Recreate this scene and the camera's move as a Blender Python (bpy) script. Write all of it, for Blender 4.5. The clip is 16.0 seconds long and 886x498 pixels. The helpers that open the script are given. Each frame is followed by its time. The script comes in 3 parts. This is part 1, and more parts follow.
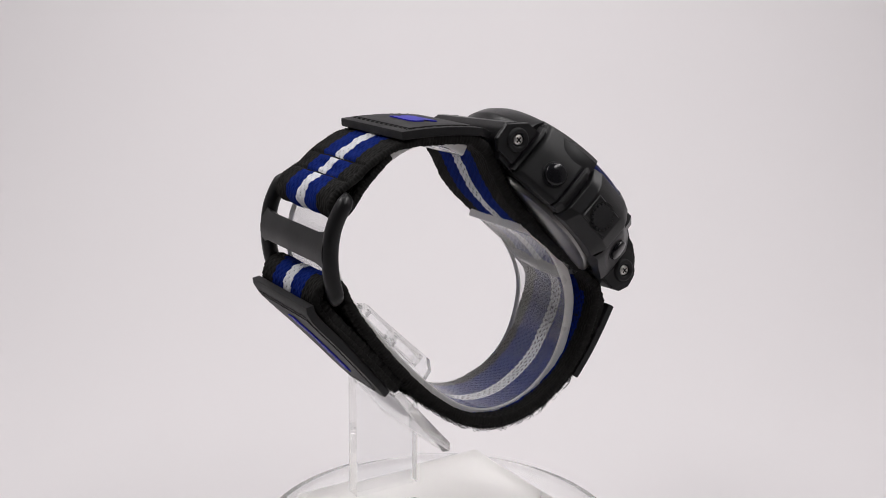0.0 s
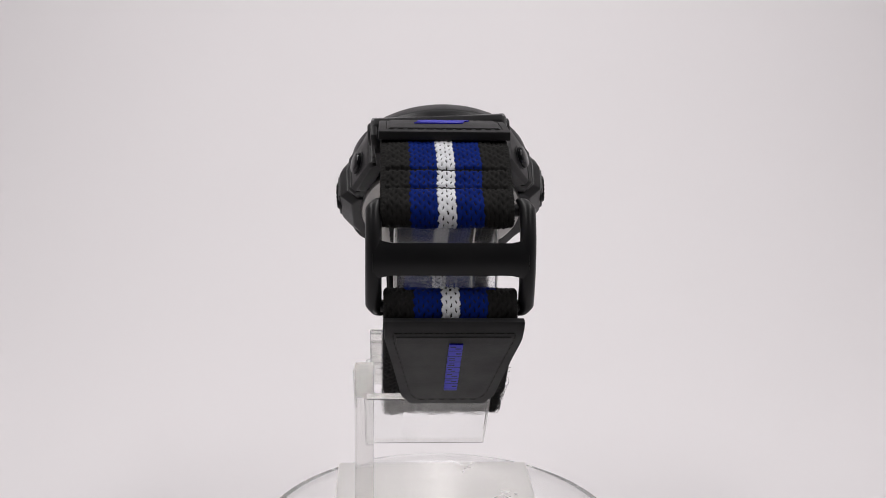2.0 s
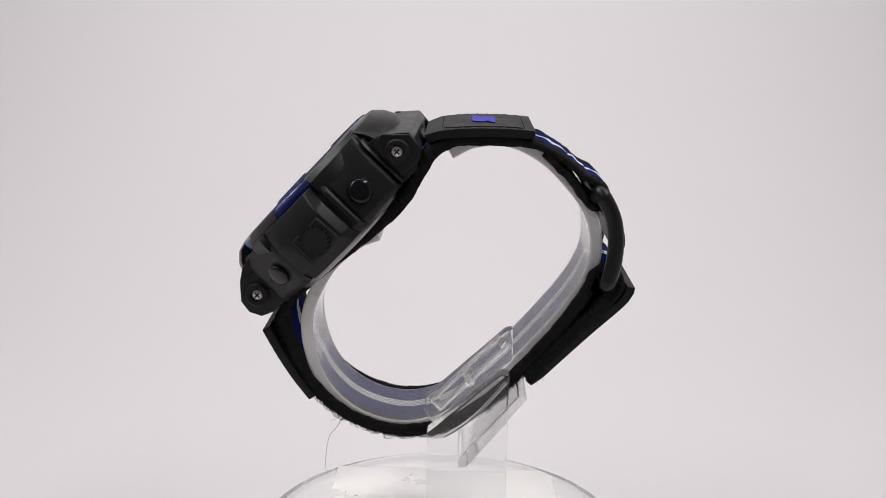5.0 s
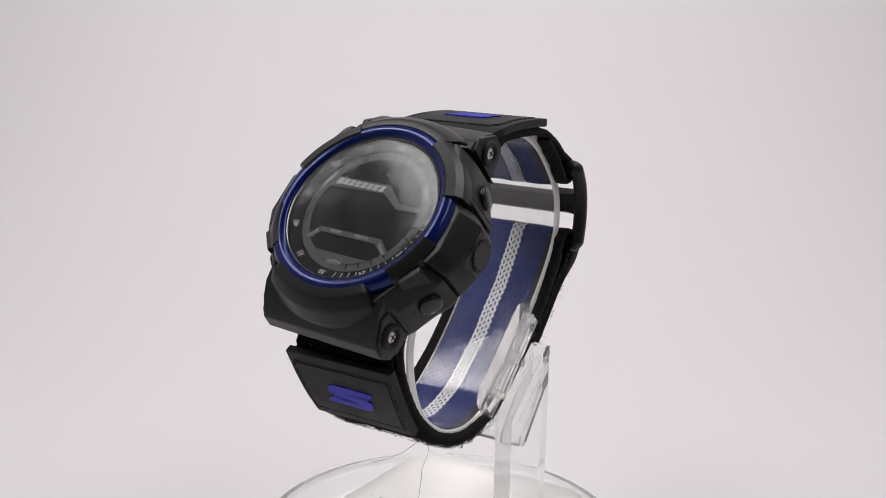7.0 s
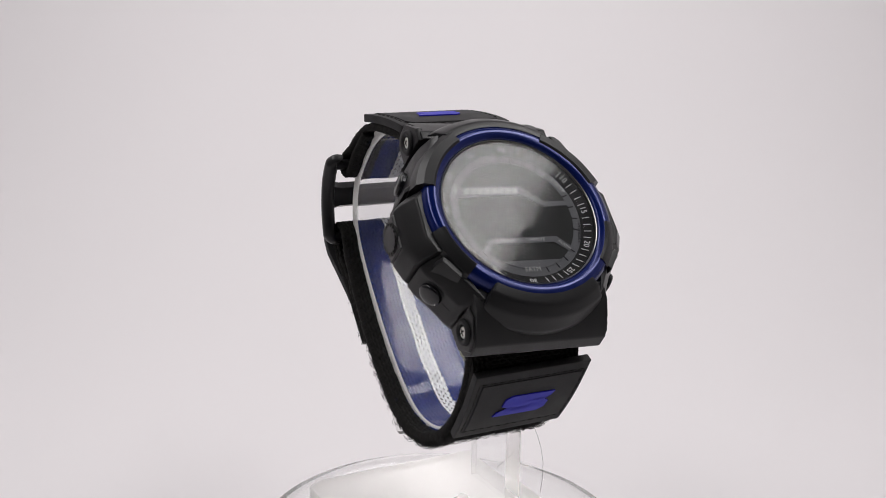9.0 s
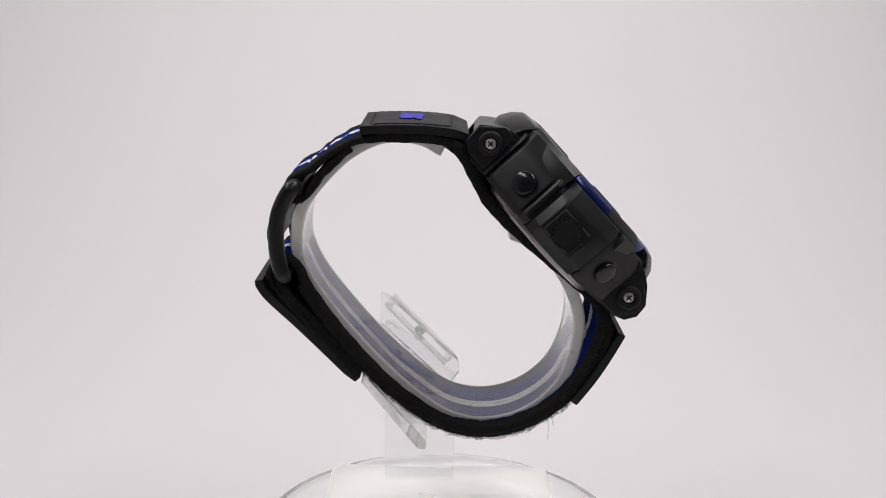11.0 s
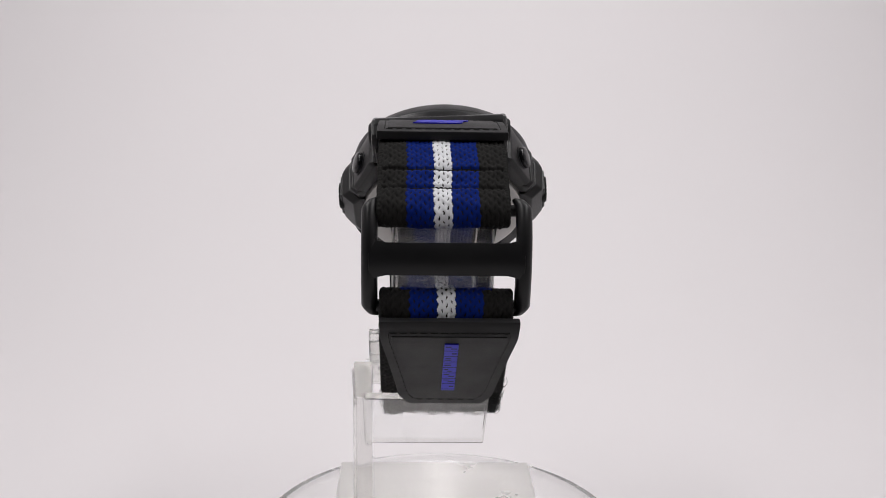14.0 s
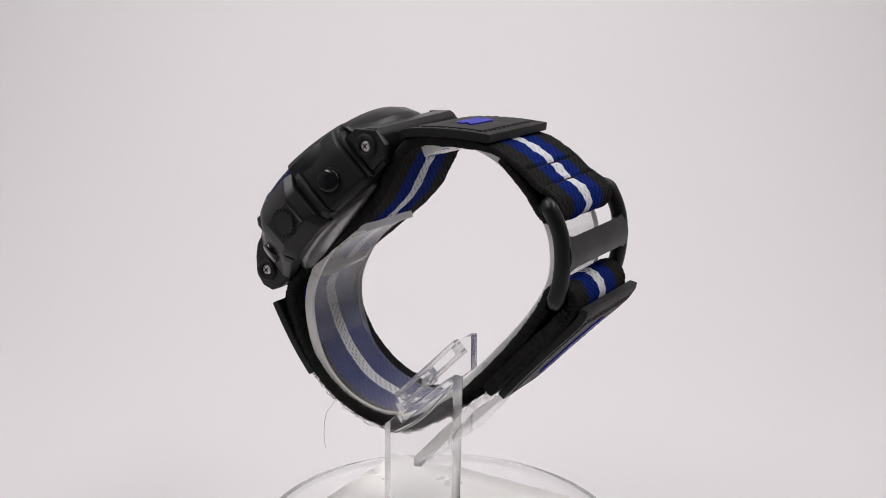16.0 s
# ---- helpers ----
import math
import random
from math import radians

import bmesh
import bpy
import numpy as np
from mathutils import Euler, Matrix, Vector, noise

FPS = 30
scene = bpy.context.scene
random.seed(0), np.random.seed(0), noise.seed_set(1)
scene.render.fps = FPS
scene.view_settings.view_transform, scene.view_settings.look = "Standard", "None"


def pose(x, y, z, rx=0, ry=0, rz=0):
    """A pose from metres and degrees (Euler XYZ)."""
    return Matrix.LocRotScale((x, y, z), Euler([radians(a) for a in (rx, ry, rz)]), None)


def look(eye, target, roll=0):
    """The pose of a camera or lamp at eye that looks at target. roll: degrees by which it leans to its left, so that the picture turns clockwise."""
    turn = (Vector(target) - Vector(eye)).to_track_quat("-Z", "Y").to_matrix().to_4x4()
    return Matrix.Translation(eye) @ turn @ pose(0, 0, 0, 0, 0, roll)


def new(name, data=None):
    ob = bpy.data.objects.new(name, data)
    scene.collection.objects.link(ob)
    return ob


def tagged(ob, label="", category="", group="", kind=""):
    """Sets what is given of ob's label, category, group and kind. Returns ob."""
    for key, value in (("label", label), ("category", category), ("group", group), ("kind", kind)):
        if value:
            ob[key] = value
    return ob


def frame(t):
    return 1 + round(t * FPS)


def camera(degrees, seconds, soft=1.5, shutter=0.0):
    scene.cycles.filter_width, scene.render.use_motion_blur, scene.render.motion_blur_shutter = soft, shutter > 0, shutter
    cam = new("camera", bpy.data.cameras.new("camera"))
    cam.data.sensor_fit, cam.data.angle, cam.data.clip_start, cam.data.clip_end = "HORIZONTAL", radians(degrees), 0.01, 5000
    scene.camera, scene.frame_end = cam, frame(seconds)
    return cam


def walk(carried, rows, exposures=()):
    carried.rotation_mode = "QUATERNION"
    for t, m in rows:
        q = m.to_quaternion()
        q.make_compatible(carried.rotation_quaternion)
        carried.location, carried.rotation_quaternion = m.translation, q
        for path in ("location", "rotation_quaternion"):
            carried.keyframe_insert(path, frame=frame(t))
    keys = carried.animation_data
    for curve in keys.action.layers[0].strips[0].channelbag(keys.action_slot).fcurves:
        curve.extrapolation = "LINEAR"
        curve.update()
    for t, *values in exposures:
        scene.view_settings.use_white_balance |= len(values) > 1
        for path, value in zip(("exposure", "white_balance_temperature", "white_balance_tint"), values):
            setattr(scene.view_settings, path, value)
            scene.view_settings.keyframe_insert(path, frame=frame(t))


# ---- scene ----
# Units of the shape code are millimetres; every mesh is scaled to metres when it is linked.
# The turntable's axle is the z axis, the top of its clear disc is z = 0.

# ---- camera: stands still ----
cam = camera(44.0, 16.0, soft=0.9)
EYE = (-0.0003, -0.2634, 0.1379)
PITCH, ROLL = 13.40, 0.92
AIM = (EYE[0] - 0.0010, EYE[1] + math.cos(radians(PITCH)), EYE[2] - math.sin(radians(PITCH)))
walk(cam, [(0.0, look(EYE, AIM, ROLL)), (16.0, look(EYE, AIM, ROLL))], exposures=[(0.0, 0.0), (16.0, 0.0)])

# ---- light: two soft lamp panels over the turntable, and one added unseen over the backdrop ----
KEY_WATTS, BACK_WATTS = 1.31, 3.92
world = bpy.data.worlds.new("studio_air")
world.use_nodes = True
world.node_tree.nodes["Background"].inputs[0].default_value = (0.97, 0.97, 0.985, 1)
world.node_tree.nodes["Background"].inputs[1].default_value = 0.25
scene.world = world


def lamp_panel(name, m, sx, sy, watts, colour, shape="RECTANGLE"):
    data = bpy.data.lights.new(name, "AREA")
    data.shape, data.size, data.size_y = shape, sx, sy
    data.energy, data.color = watts, colour
    ob = new(name, data)
    ob.matrix_world = m
    return ob


# two soft panels over the turntable, one to each side, and a long unseen one added to light the backdrop evenly
for side, out in ((-1, 0.290), (1, 0.294)):
    lamp_panel("key_lamp", pose(side * out, -0.08, 0.545, 0, side * 31, 0), 0.09, 0.70, KEY_WATTS, (1.0, 0.972, 0.972), "ELLIPSE")
lamp_panel("added_backdrop_lamp", look((0, 0.16, 0.80), (0, 0.66, 0.24)), 1.36, 0.14, BACK_WATTS, (1.0, 0.972, 0.972))


# ---- materials ----
def material(name, colour, rough=0.5, metal=0.0, noise_scale=0, colour_var=0.0, rough_var=0.0, bump=0.0, bump_scale=900,
             trans=0.0, ior=1.46, coat=0.0, sheen=0.0, spec=0.5):
    m = bpy.data.materials.new(name)
    m.use_nodes = True
    nt = m.node_tree
    b = nt.nodes["Principled BSDF"]
    b.inputs["Base Color"].default_value = (*colour, 1)
    b.inputs["Roughness"].default_value = rough
    b.inputs["Metallic"].default_value = metal
    b.inputs["IOR"].default_value = ior
    b.inputs["Transmission Weight"].default_value = trans
    b.inputs["Coat Weight"].default_value = coat
    b.inputs["Sheen Weight"].default_value = sheen
    b.inputs["Specular IOR Level"].default_value = spec
    tc = nt.nodes.new("ShaderNodeTexCoord")
    if noise_scale:
        n = nt.nodes.new("ShaderNodeTexNoise")
        n.inputs["Scale"].default_value, n.inputs["Detail"].default_value = noise_scale, 6
        nt.links.new(tc.outputs["Object"], n.inputs["Vector"])
        if colour_var:
            mix = nt.nodes.new("ShaderNodeMix")
            mix.data_type = "RGBA"
            mix.inputs["A"].default_value = (*[c * (1 - colour_var) for c in colour], 1)
            mix.inputs["B"].default_value = (*[min(1, c * (1 + colour_var)) for c in colour], 1)
            nt.links.new(n.outputs["Fac"], mix.inputs["Factor"])
            nt.links.new(mix.outputs["Result"], b.inputs["Base Color"])
        if rough_var:
            mr = nt.nodes.new("ShaderNodeMapRange")
            mr.inputs["From Min"].default_value, mr.inputs["From Max"].default_value = 0.3, 0.7
            mr.inputs["To Min"].default_value, mr.inputs["To Max"].default_value = rough - rough_var, rough + rough_var
            nt.links.new(n.outputs["Fac"], mr.inputs["Value"])
            nt.links.new(mr.outputs["Result"], b.inputs["Roughness"])
    if bump:
        n2 = nt.nodes.new("ShaderNodeTexNoise")
        n2.inputs["Scale"].default_value, n2.inputs["Detail"].default_value = bump_scale, 4
        nt.links.new(tc.outputs["Object"], n2.inputs["Vector"])
        bp = nt.nodes.new("ShaderNodeBump")
        bp.inputs["Strength"].default_value, bp.inputs["Distance"].default_value = bump, 0.0002
        nt.links.new(n2.outputs["Fac"], bp.inputs["Height"])
        nt.links.new(bp.outputs["Normal"], b.inputs["Normal"])
    return m


M_PAPER = material("white_paper", (0.80, 0.775, 0.79), 0.9, noise_scale=6, colour_var=0.015, bump=0.05, bump_scale=400)
M_BOUNCE_WALL = material("white_bounce_wall", (0.78, 0.765, 0.77), 0.95, noise_scale=12, colour_var=0.02)
M_BLOCKER = material("dark_blocker", (0.05, 0.05, 0.052), 0.95, noise_scale=12, colour_var=0.1)
M_CASE = material("black_resin", (0.015, 0.015, 0.016), 0.36, noise_scale=260, rough_var=0.05, bump=0.10, bump_scale=5200, spec=0.35)
M_RUBBER = material("black_rubber", (0.010, 0.010, 0.011), 0.58, noise_scale=180, colour_var=0.15, rough_var=0.06, bump=0.18, bump_scale=2600, spec=0.35)
M_BUCKLE = material("black_enamel", (0.010, 0.010, 0.011), 0.36, noise_scale=150, rough_var=0.06, bump=0.06, bump_scale=1500, spec=0.4)
M_GLOSS = material("gloss_black", (0.010, 0.010, 0.012), 0.14, noise_scale=300, rough_var=0.03, spec=0.5)
M_BLUE_METAL = material("anodised_blue", (0.003, 0.011, 0.105), 0.20, metal=0.3, noise_scale=120, rough_var=0.05, spec=0.5)
M_STEEL = material("brushed_steel", (0.30, 0.295, 0.285), 0.34, metal=1.0, noise_scale=90, rough_var=0.08)
M_SCREW = material("screw_steel", (0.74, 0.72, 0.69), 0.42, metal=1.0, noise_scale=900, rough_var=0.1)
M_BLUE_RUBBER = material("blue_rubber", (0.012, 0.012, 0.45), 0.5, noise_scale=500, colour_var=0.15, bump=0.1, bump_scale=2500)
M_BLACK_YARN = material("black_yarn", (0.012, 0.0116, 0.011), 0.8, noise_scale=1500, colour_var=0.4, bump=0.4, bump_scale=6000, spec=0.2)
M_BLUE_YARN = material("blue_yarn", (0.002, 0.016, 0.160), 0.75, noise_scale=1500, colour_var=0.3, bump=0.4, bump_scale=6000, spec=0.1)
M_WHITE_YARN = material("white_yarn", (0.78, 0.79, 0.82), 0.65, noise_scale=1500, colour_var=0.08, bump=0.4, bump_scale=6000)
M_LOOP = material("loop_pile", (0.011, 0.011, 0.0105), 0.95, noise_scale=900, colour_var=0.5, bump=0.9, bump_scale=2600, spec=0.1)
M_HAIR = material("black_filament", (0.014, 0.014, 0.0135), 0.7, spec=0.25)
M_ACRYLIC = material("clear_acrylic", (0.97, 0.975, 0.98), 0.04, trans=0.98, ior=1.38, noise_scale=60, rough_var=0.02)
# clear acrylic with some diffuse white mixed in
M_PALE = material("pale_acrylic", (0.95, 0.95, 0.95), 0.07, trans=0.88, ior=1.36, noise_scale=70, rough_var=0.04)
# white mixed into the acrylic imitates edges bright with gathered light
M_EDGE = material("bright_edge_acrylic", (0.98, 0.975, 0.965), 0.18, trans=0.86, ior=1.13, noise_scale=25, rough_var=0.04)
# a little diffuse white imitates the haze of reflections on the cradle
M_HAZE = material("hazed_acrylic", (0.96, 0.96, 0.965), 0.07, trans=0.93, ior=1.38, noise_scale=80, rough_var=0.08)
# nearly opaque white stands in for the light that clear acrylic pipes to its rim
M_RIM = material("whitened_rim_acrylic", (0.975, 0.965, 0.935), 0.34, trans=0.12, ior=1.30, noise_scale=160, rough_var=0.1, bump=0.15, bump_scale=900)
M_FOOT = material("hazy_acrylic", (0.96, 0.95, 0.935), 0.35, trans=0.55, ior=1.30, noise_scale=40, rough_var=0.12)


def pane_glass(name, face_on, rough):
    """A thin coated pane: clear straight through, with a weak soft-edged mirror image that grows towards grazing."""
    m = bpy.data.materials.new(name)
    m.use_nodes = True
    nt = m.node_tree
    nt.nodes.clear()
    out = nt.nodes.new("ShaderNodeOutputMaterial")
    clear = nt.nodes.new("ShaderNodeBsdfTransparent")
    gloss = nt.nodes.new("ShaderNodeBsdfGlossy")
    mix = nt.nodes.new("ShaderNodeMixShader")
    lean = nt.nodes.new("ShaderNodeLayerWeight")
    lean.inputs["Blend"].default_value = 0.5
    power = nt.nodes.new("ShaderNodeMath")
    power.operation = "POWER"
    power.inputs[1].default_value = 5.0
    add = nt.nodes.new("ShaderNodeMath")
    add.operation = "MULTIPLY_ADD"
    add.inputs[1].default_value, add.inputs[2].default_value = 0.5, face_on
    smear = nt.nodes.new("ShaderNodeTexNoise")
    smear.inputs["Scale"].default_value, smear.inputs["Detail"].default_value = 170, 5
    spread = nt.nodes.new("ShaderNodeMapRange")
    spread.inputs["From Min"].default_value, spread.inputs["From Max"].default_value = 0.3, 0.7
    spread.inputs["To Min"].default_value, spread.inputs["To Max"].default_value = rough * 0.6, rough * 1.5
    tc = nt.nodes.new("ShaderNodeTexCoord")
    nt.links.new(tc.outputs["Object"], smear.inputs["Vector"])
    nt.links.new(smear.outputs["Fac"], spread.inputs["Value"])
    nt.links.new(spread.outputs["Result"], gloss.inputs["Roughness"])
    nt.links.new(lean.outputs["Facing"], power.inputs[0])
    nt.links.new(power.outputs["Value"], add.inputs[0])
    nt.links.new(add.outputs["Value"], mix.inputs["Fac"])
    nt.links.new(clear.outputs["BSDF"], mix.inputs[1])
    nt.links.new(gloss.outputs["BSDF"], mix.inputs[2])
    nt.links.new(mix.outputs["Shader"], out.inputs["Surface"])
    return m


M_GLASS = pane_glass("coated_glass", 0.019, 0.09)
M_DIAL = material("dial_black", (0.020, 0.020, 0.021), 0.6, noise_scale=300, colour_var=0.1, spec=0.0)
M_LCD = material("lcd_dark", (0.028, 0.029, 0.029), 0.6, noise_scale=160, colour_var=0.1, spec=0.0)
M_GREY_PRINT = material("grey_print", (0.105, 0.107, 0.115), 0.8, noise_scale=400, colour_var=0.1, spec=0.0)
M_PRINT = material("white_print", (0.52, 0.53, 0.54), 0.6, noise_scale=900, colour_var=0.1)
M_DIM_PRINT = material("dim_print", (0.022, 0.023, 0.025), 0.8, spec=0.0)
M_SILVER_PRINT = material("silver_print", (0.33, 0.335, 0.34), 0.45, noise_scale=900, colour_var=0.12)

# ---- mesh helpers ----
S = Matrix.Scale(0.001, 4)
# the watch case's own axes: u to 3 o'clock, v to 12 o'clock, w out of the dial
AX_V = Vector((0.060, 0.684, 0.728)).normalized()
AX_U = Vector((0.998, -0.036, -0.050))
AX_U = (AX_U - AX_V * AX_U.dot(AX_V)).normalized()
AX_W = AX_U.cross(AX_V)
HEAD = Matrix.Translation((0.1, -27.2, 84.8)) @ Matrix((AX_U, AX_V, AX_W)).transposed().to_4x4()
ID = Matrix.Identity(4)


def finish(name, me, mats, parent, label, angle):
    for m in mats if isinstance(mats, (list, tuple)) else [mats]:
        me.materials.append(m)
    me.shade_smooth()
    me.set_sharp_from_angle(angle=radians(angle))
    ob = new(name, me)
    ob.parent = parent
    if len(me.polygons) < 20000:
        even = ob.modifiers.new("even_normals", "WEIGHTED_NORMAL")
        even.weight, even.keep_sharp = 80, True
    return tagged(ob, label)


def part(name, bm, mats, parent, label="", m=ID, angle=32):
    """Link a bmesh in millimetres as one mesh under its thing."""
    bmesh.ops.recalc_face_normals(bm, faces=bm.faces)
    bm.transform(S @ m)
    me = bpy.data.meshes.new(name)
    bm.to_mesh(me)
    bm.free()
    return finish(name, me, mats, parent, label, angle)


def part_data(name, verts, faces, mats, parent, label="", ids=None, angle=40):
    me = bpy.data.meshes.new(name)
    me.from_pydata([tuple(v) for v in np.asarray(verts) * 0.001], [], faces)
    if ids is not None:
        me.polygons.foreach_set("material_index", np.asarray(ids, dtype=np.int32))
    return finish(name, me, mats, parent, label, angle)


def soften(bm, width, segments=2):
    if width:
        bmesh.ops.recalc_face_normals(bm, faces=bm.faces)
        edges = [e for e in bm.edges if len(e.link_faces) == 2 and e.calc_face_angle(0) > radians(24)]
        bmesh.ops.bevel(bm, geom=edges, offset=width, segments=segments, profile=0.6, affect="EDGES", clamp_overlap=True)
    return bm


def prism(poly, a, b, axis, bevel=0.0, bm=None, top=None):
    """A polygon in the two other axes, drawn out along axis (0, 1, 2) from a to b. top: a second outline for the end b."""
    bm = bm or bmesh.new()
    def at(p, h):
        q = list(p)
        q.insert(axis, h)
        return q
    low = [bm.verts.new(at(p, a)) for p in poly]
    high = [bm.verts.new(at(p, b)) for p in (top or poly)]
    bm.faces.new(low)
    bm.faces.new(high[::-1])
    for i in range(len(poly)):
        j = (i + 1) % len(poly)
        bm.faces.new((low[j], low[i], high[i], high[j]))
    return soften(bm, bevel)


def loft(levels, bevel=0.0):
    """Outlines (u, v) with equal numbers of corners, each at its height w, joined from the lowest to the highest."""
    bm = bmesh.new()
    rings = [[bm.verts.new((u, v, w)) for u, v in poly] for poly, w in levels]
    bm.faces.new(rings[0])
    bm.faces.new(rings[-1][::-1])
    for p, q in zip(rings, rings[1:]):
        for i in range(len(p)):
            j = (i + 1) % len(p)
            bm.faces.new((p[j], p[i], q[i], q[j]))
    return soften(bm, bevel)


def revolve(profile, n=96, bm=None, a0=0.0, a1=360.0, closed=False):
    """(r, w) pairs turned round w. With closed, the profile is a loop and a part turn gets end caps."""
    bm = bm or bmesh.new()
    full = abs(a1 - a0) > 359.9
    rings = []
    for i in range(n if full else n + 1):
        a = radians(a0 + (a1 - a0) * i / n)
        rings.append([bm.verts.new((r * math.cos(a), r * math.sin(a), w)) for r, w in profile])
    k = len(profile)
    for i in range(n):
        p, q = rings[i], rings[(i + 1) % len(rings)]
        for j in range(k if closed else k - 1):
            l = (j + 1) % k
            bm.faces.new((p[j], q[j], q[l], p[l]))
    if closed and not full:
        bm.faces.new(rings[0])
        bm.faces.new(rings[-1][::-1])
    bmesh.ops.remove_doubles(bm, verts=bm.verts, dist=0.0005)
    return bm


def drum(r, a, b, bevel, n=40):
    """A round pin along u."""
    return soften(prism([(r * math.cos(2 * math.pi * i / n), r * math.sin(2 * math.pi * i / n)) for i in range(n)], a, b, 0), bevel)


def smooth_path(points, step=0.25):
    """A Catmull-Rom curve through (y, z) points, resampled evenly: places, outward normals (to the right of the way), lengths."""
    p = np.array([points[0], *points, points[-1]], float)
    p[0], p[-1] = 2 * p[1] - p[2], 2 * p[-2] - p[-3]
    out = []
    for i in range(1, len(p) - 2):
        for t in np.linspace(0, 1, 24, endpoint=False):
            a, b, c, d = p[i - 1], p[i], p[i + 1], p[i + 2]
            out.append(0.5 * (2 * b + (c - a) * t + (2 * a - 5 * b + 4 * c - d) * t * t + (3 * b - a - 3 * c + d) * t ** 3))
    out.append(p[-2])
    out = np.array(out)
    run = np.concatenate([[0], np.cumsum(np.hypot(*np.diff(out, axis=0).T))])
    n = max(2, int(run[-1] / step))
    s = np.linspace(0, run[-1], n + 1)
    q = np.stack([np.interp(s, run, out[:, 0]), np.interp(s, run, out[:, 1])], 1)
    tan = np.gradient(q, axis=0)
    tan /= np.linalg.norm(tan, axis=1)[:, None]
    return q, np.stack([tan[:, 1], -tan[:, 0]], 1), s


class Way:
    """A path in the y-z plane on which flat shapes are laid: at(x, s, h) lies s along it, x across it and h outside it."""

    def __init__(self, points, shift=lambda s: 0.0, step=0.22):
        self.q, self.n, self.s = smooth_path(points, step)
        self.length, self.shift = self.s[-1], shift

    def at(self, x, s, h):
        y, z = (np.interp(s, self.s, self.q[:, k]) for k in (0, 1))
        ny, nz = (np.interp(s, self.s, self.n[:, k]) for k in (0, 1))
        return (x + self.shift(s), y + ny * h, z + nz * h)

    def near(self, y, z):
        return float(self.s[np.argmin((self.q[:, 0] - y) ** 2 + (self.q[:, 1] - z) ** 2)])


def slab_on(way, outline, h0, h1, bevel=0.3, cell=2.0, notched=False):
    """A flat shape (x, s) laid on a way, from height h0 to h1, cut along s so that it follows the curve."""
    bm = bmesh.new()
    face = bm.faces.new([bm.verts.new((x, s, 0)) for x, s in outline])
    bmesh.ops.triangulate(bm, faces=[face])
    lo, hi = min(s for _, s in outline), max(s for _, s in outline)
    k = lo + cell
    while k < hi - 0.2:
        bmesh.ops.bisect_plane(bm, geom=bm.verts[:] + bm.edges[:] + bm.faces[:], plane_co=(0, k, 0), plane_no=(0, 1, 0), dist=0.001)
        k += cell
    if not notched:
        bmesh.ops.dissolve_limit(bm, angle_limit=0.001, verts=[], edges=[e for e in bm.edges if len(e.link_faces) == 2 and abs(e.verts[0].co.y - e.verts[1].co.y) > 0.001])
    up = bmesh.ops.extrude_face_region(bm, geom=bm.faces[:])
    raised = {v for v in up["geom"] if isinstance(v, bmesh.types.BMVert)}
    for v in raised:
        v.co.z = 1
    if bevel:
        bmesh.ops.recalc_face_normals(bm, faces=bm.faces)
        for v in bm.verts:
            v.co.z = h0 if v.co.z < 0.5 else h1
        rim = [e for e in bm.edges if len(e.link_faces) == 2 and e.calc_face_angle(0) > radians(30)]
        bmesh.ops.bevel(bm, geom=rim, offset=bevel, segments=2, profile=0.6, affect="EDGES", clamp_overlap=True)
    else:
        for v in bm.verts:
            v.co.z = h0 if v.co.z < 0.5 else h1
    for v in bm.verts:
        v.co = way.at(*v.co)
    return bm


def tubes(lines, radius, sides=4):
    """Many thin tubes through lists of points."""
    verts, faces = [], []
    for line in lines:
        p = np.asarray(line, float)
        tan = np.gradient(p, axis=0)
        tan /= np.linalg.norm(tan, axis=1)[:, None] + 1e-9
        ref = np.array([0.3, 0.5, 0.81])
        a = np.cross(tan, ref)
        a /= np.linalg.norm(a, axis=1)[:, None] + 1e-9
        b = np.cross(tan, a)
        base = len(verts)
        for i in range(len(p)):
            for k in range(sides):
                g = 2 * math.pi * k / sides
                verts.append(p[i] + radius * (math.cos(g) * a[i] + math.sin(g) * b[i]))
        for i in range(len(p) - 1):
            for k in range(sides):
                l = (k + 1) % sides
                faces.append((base + i * sides + k, base + i * sides + l, base + (i + 1) * sides + l, base + (i + 1) * sides + k))
    return verts, faces


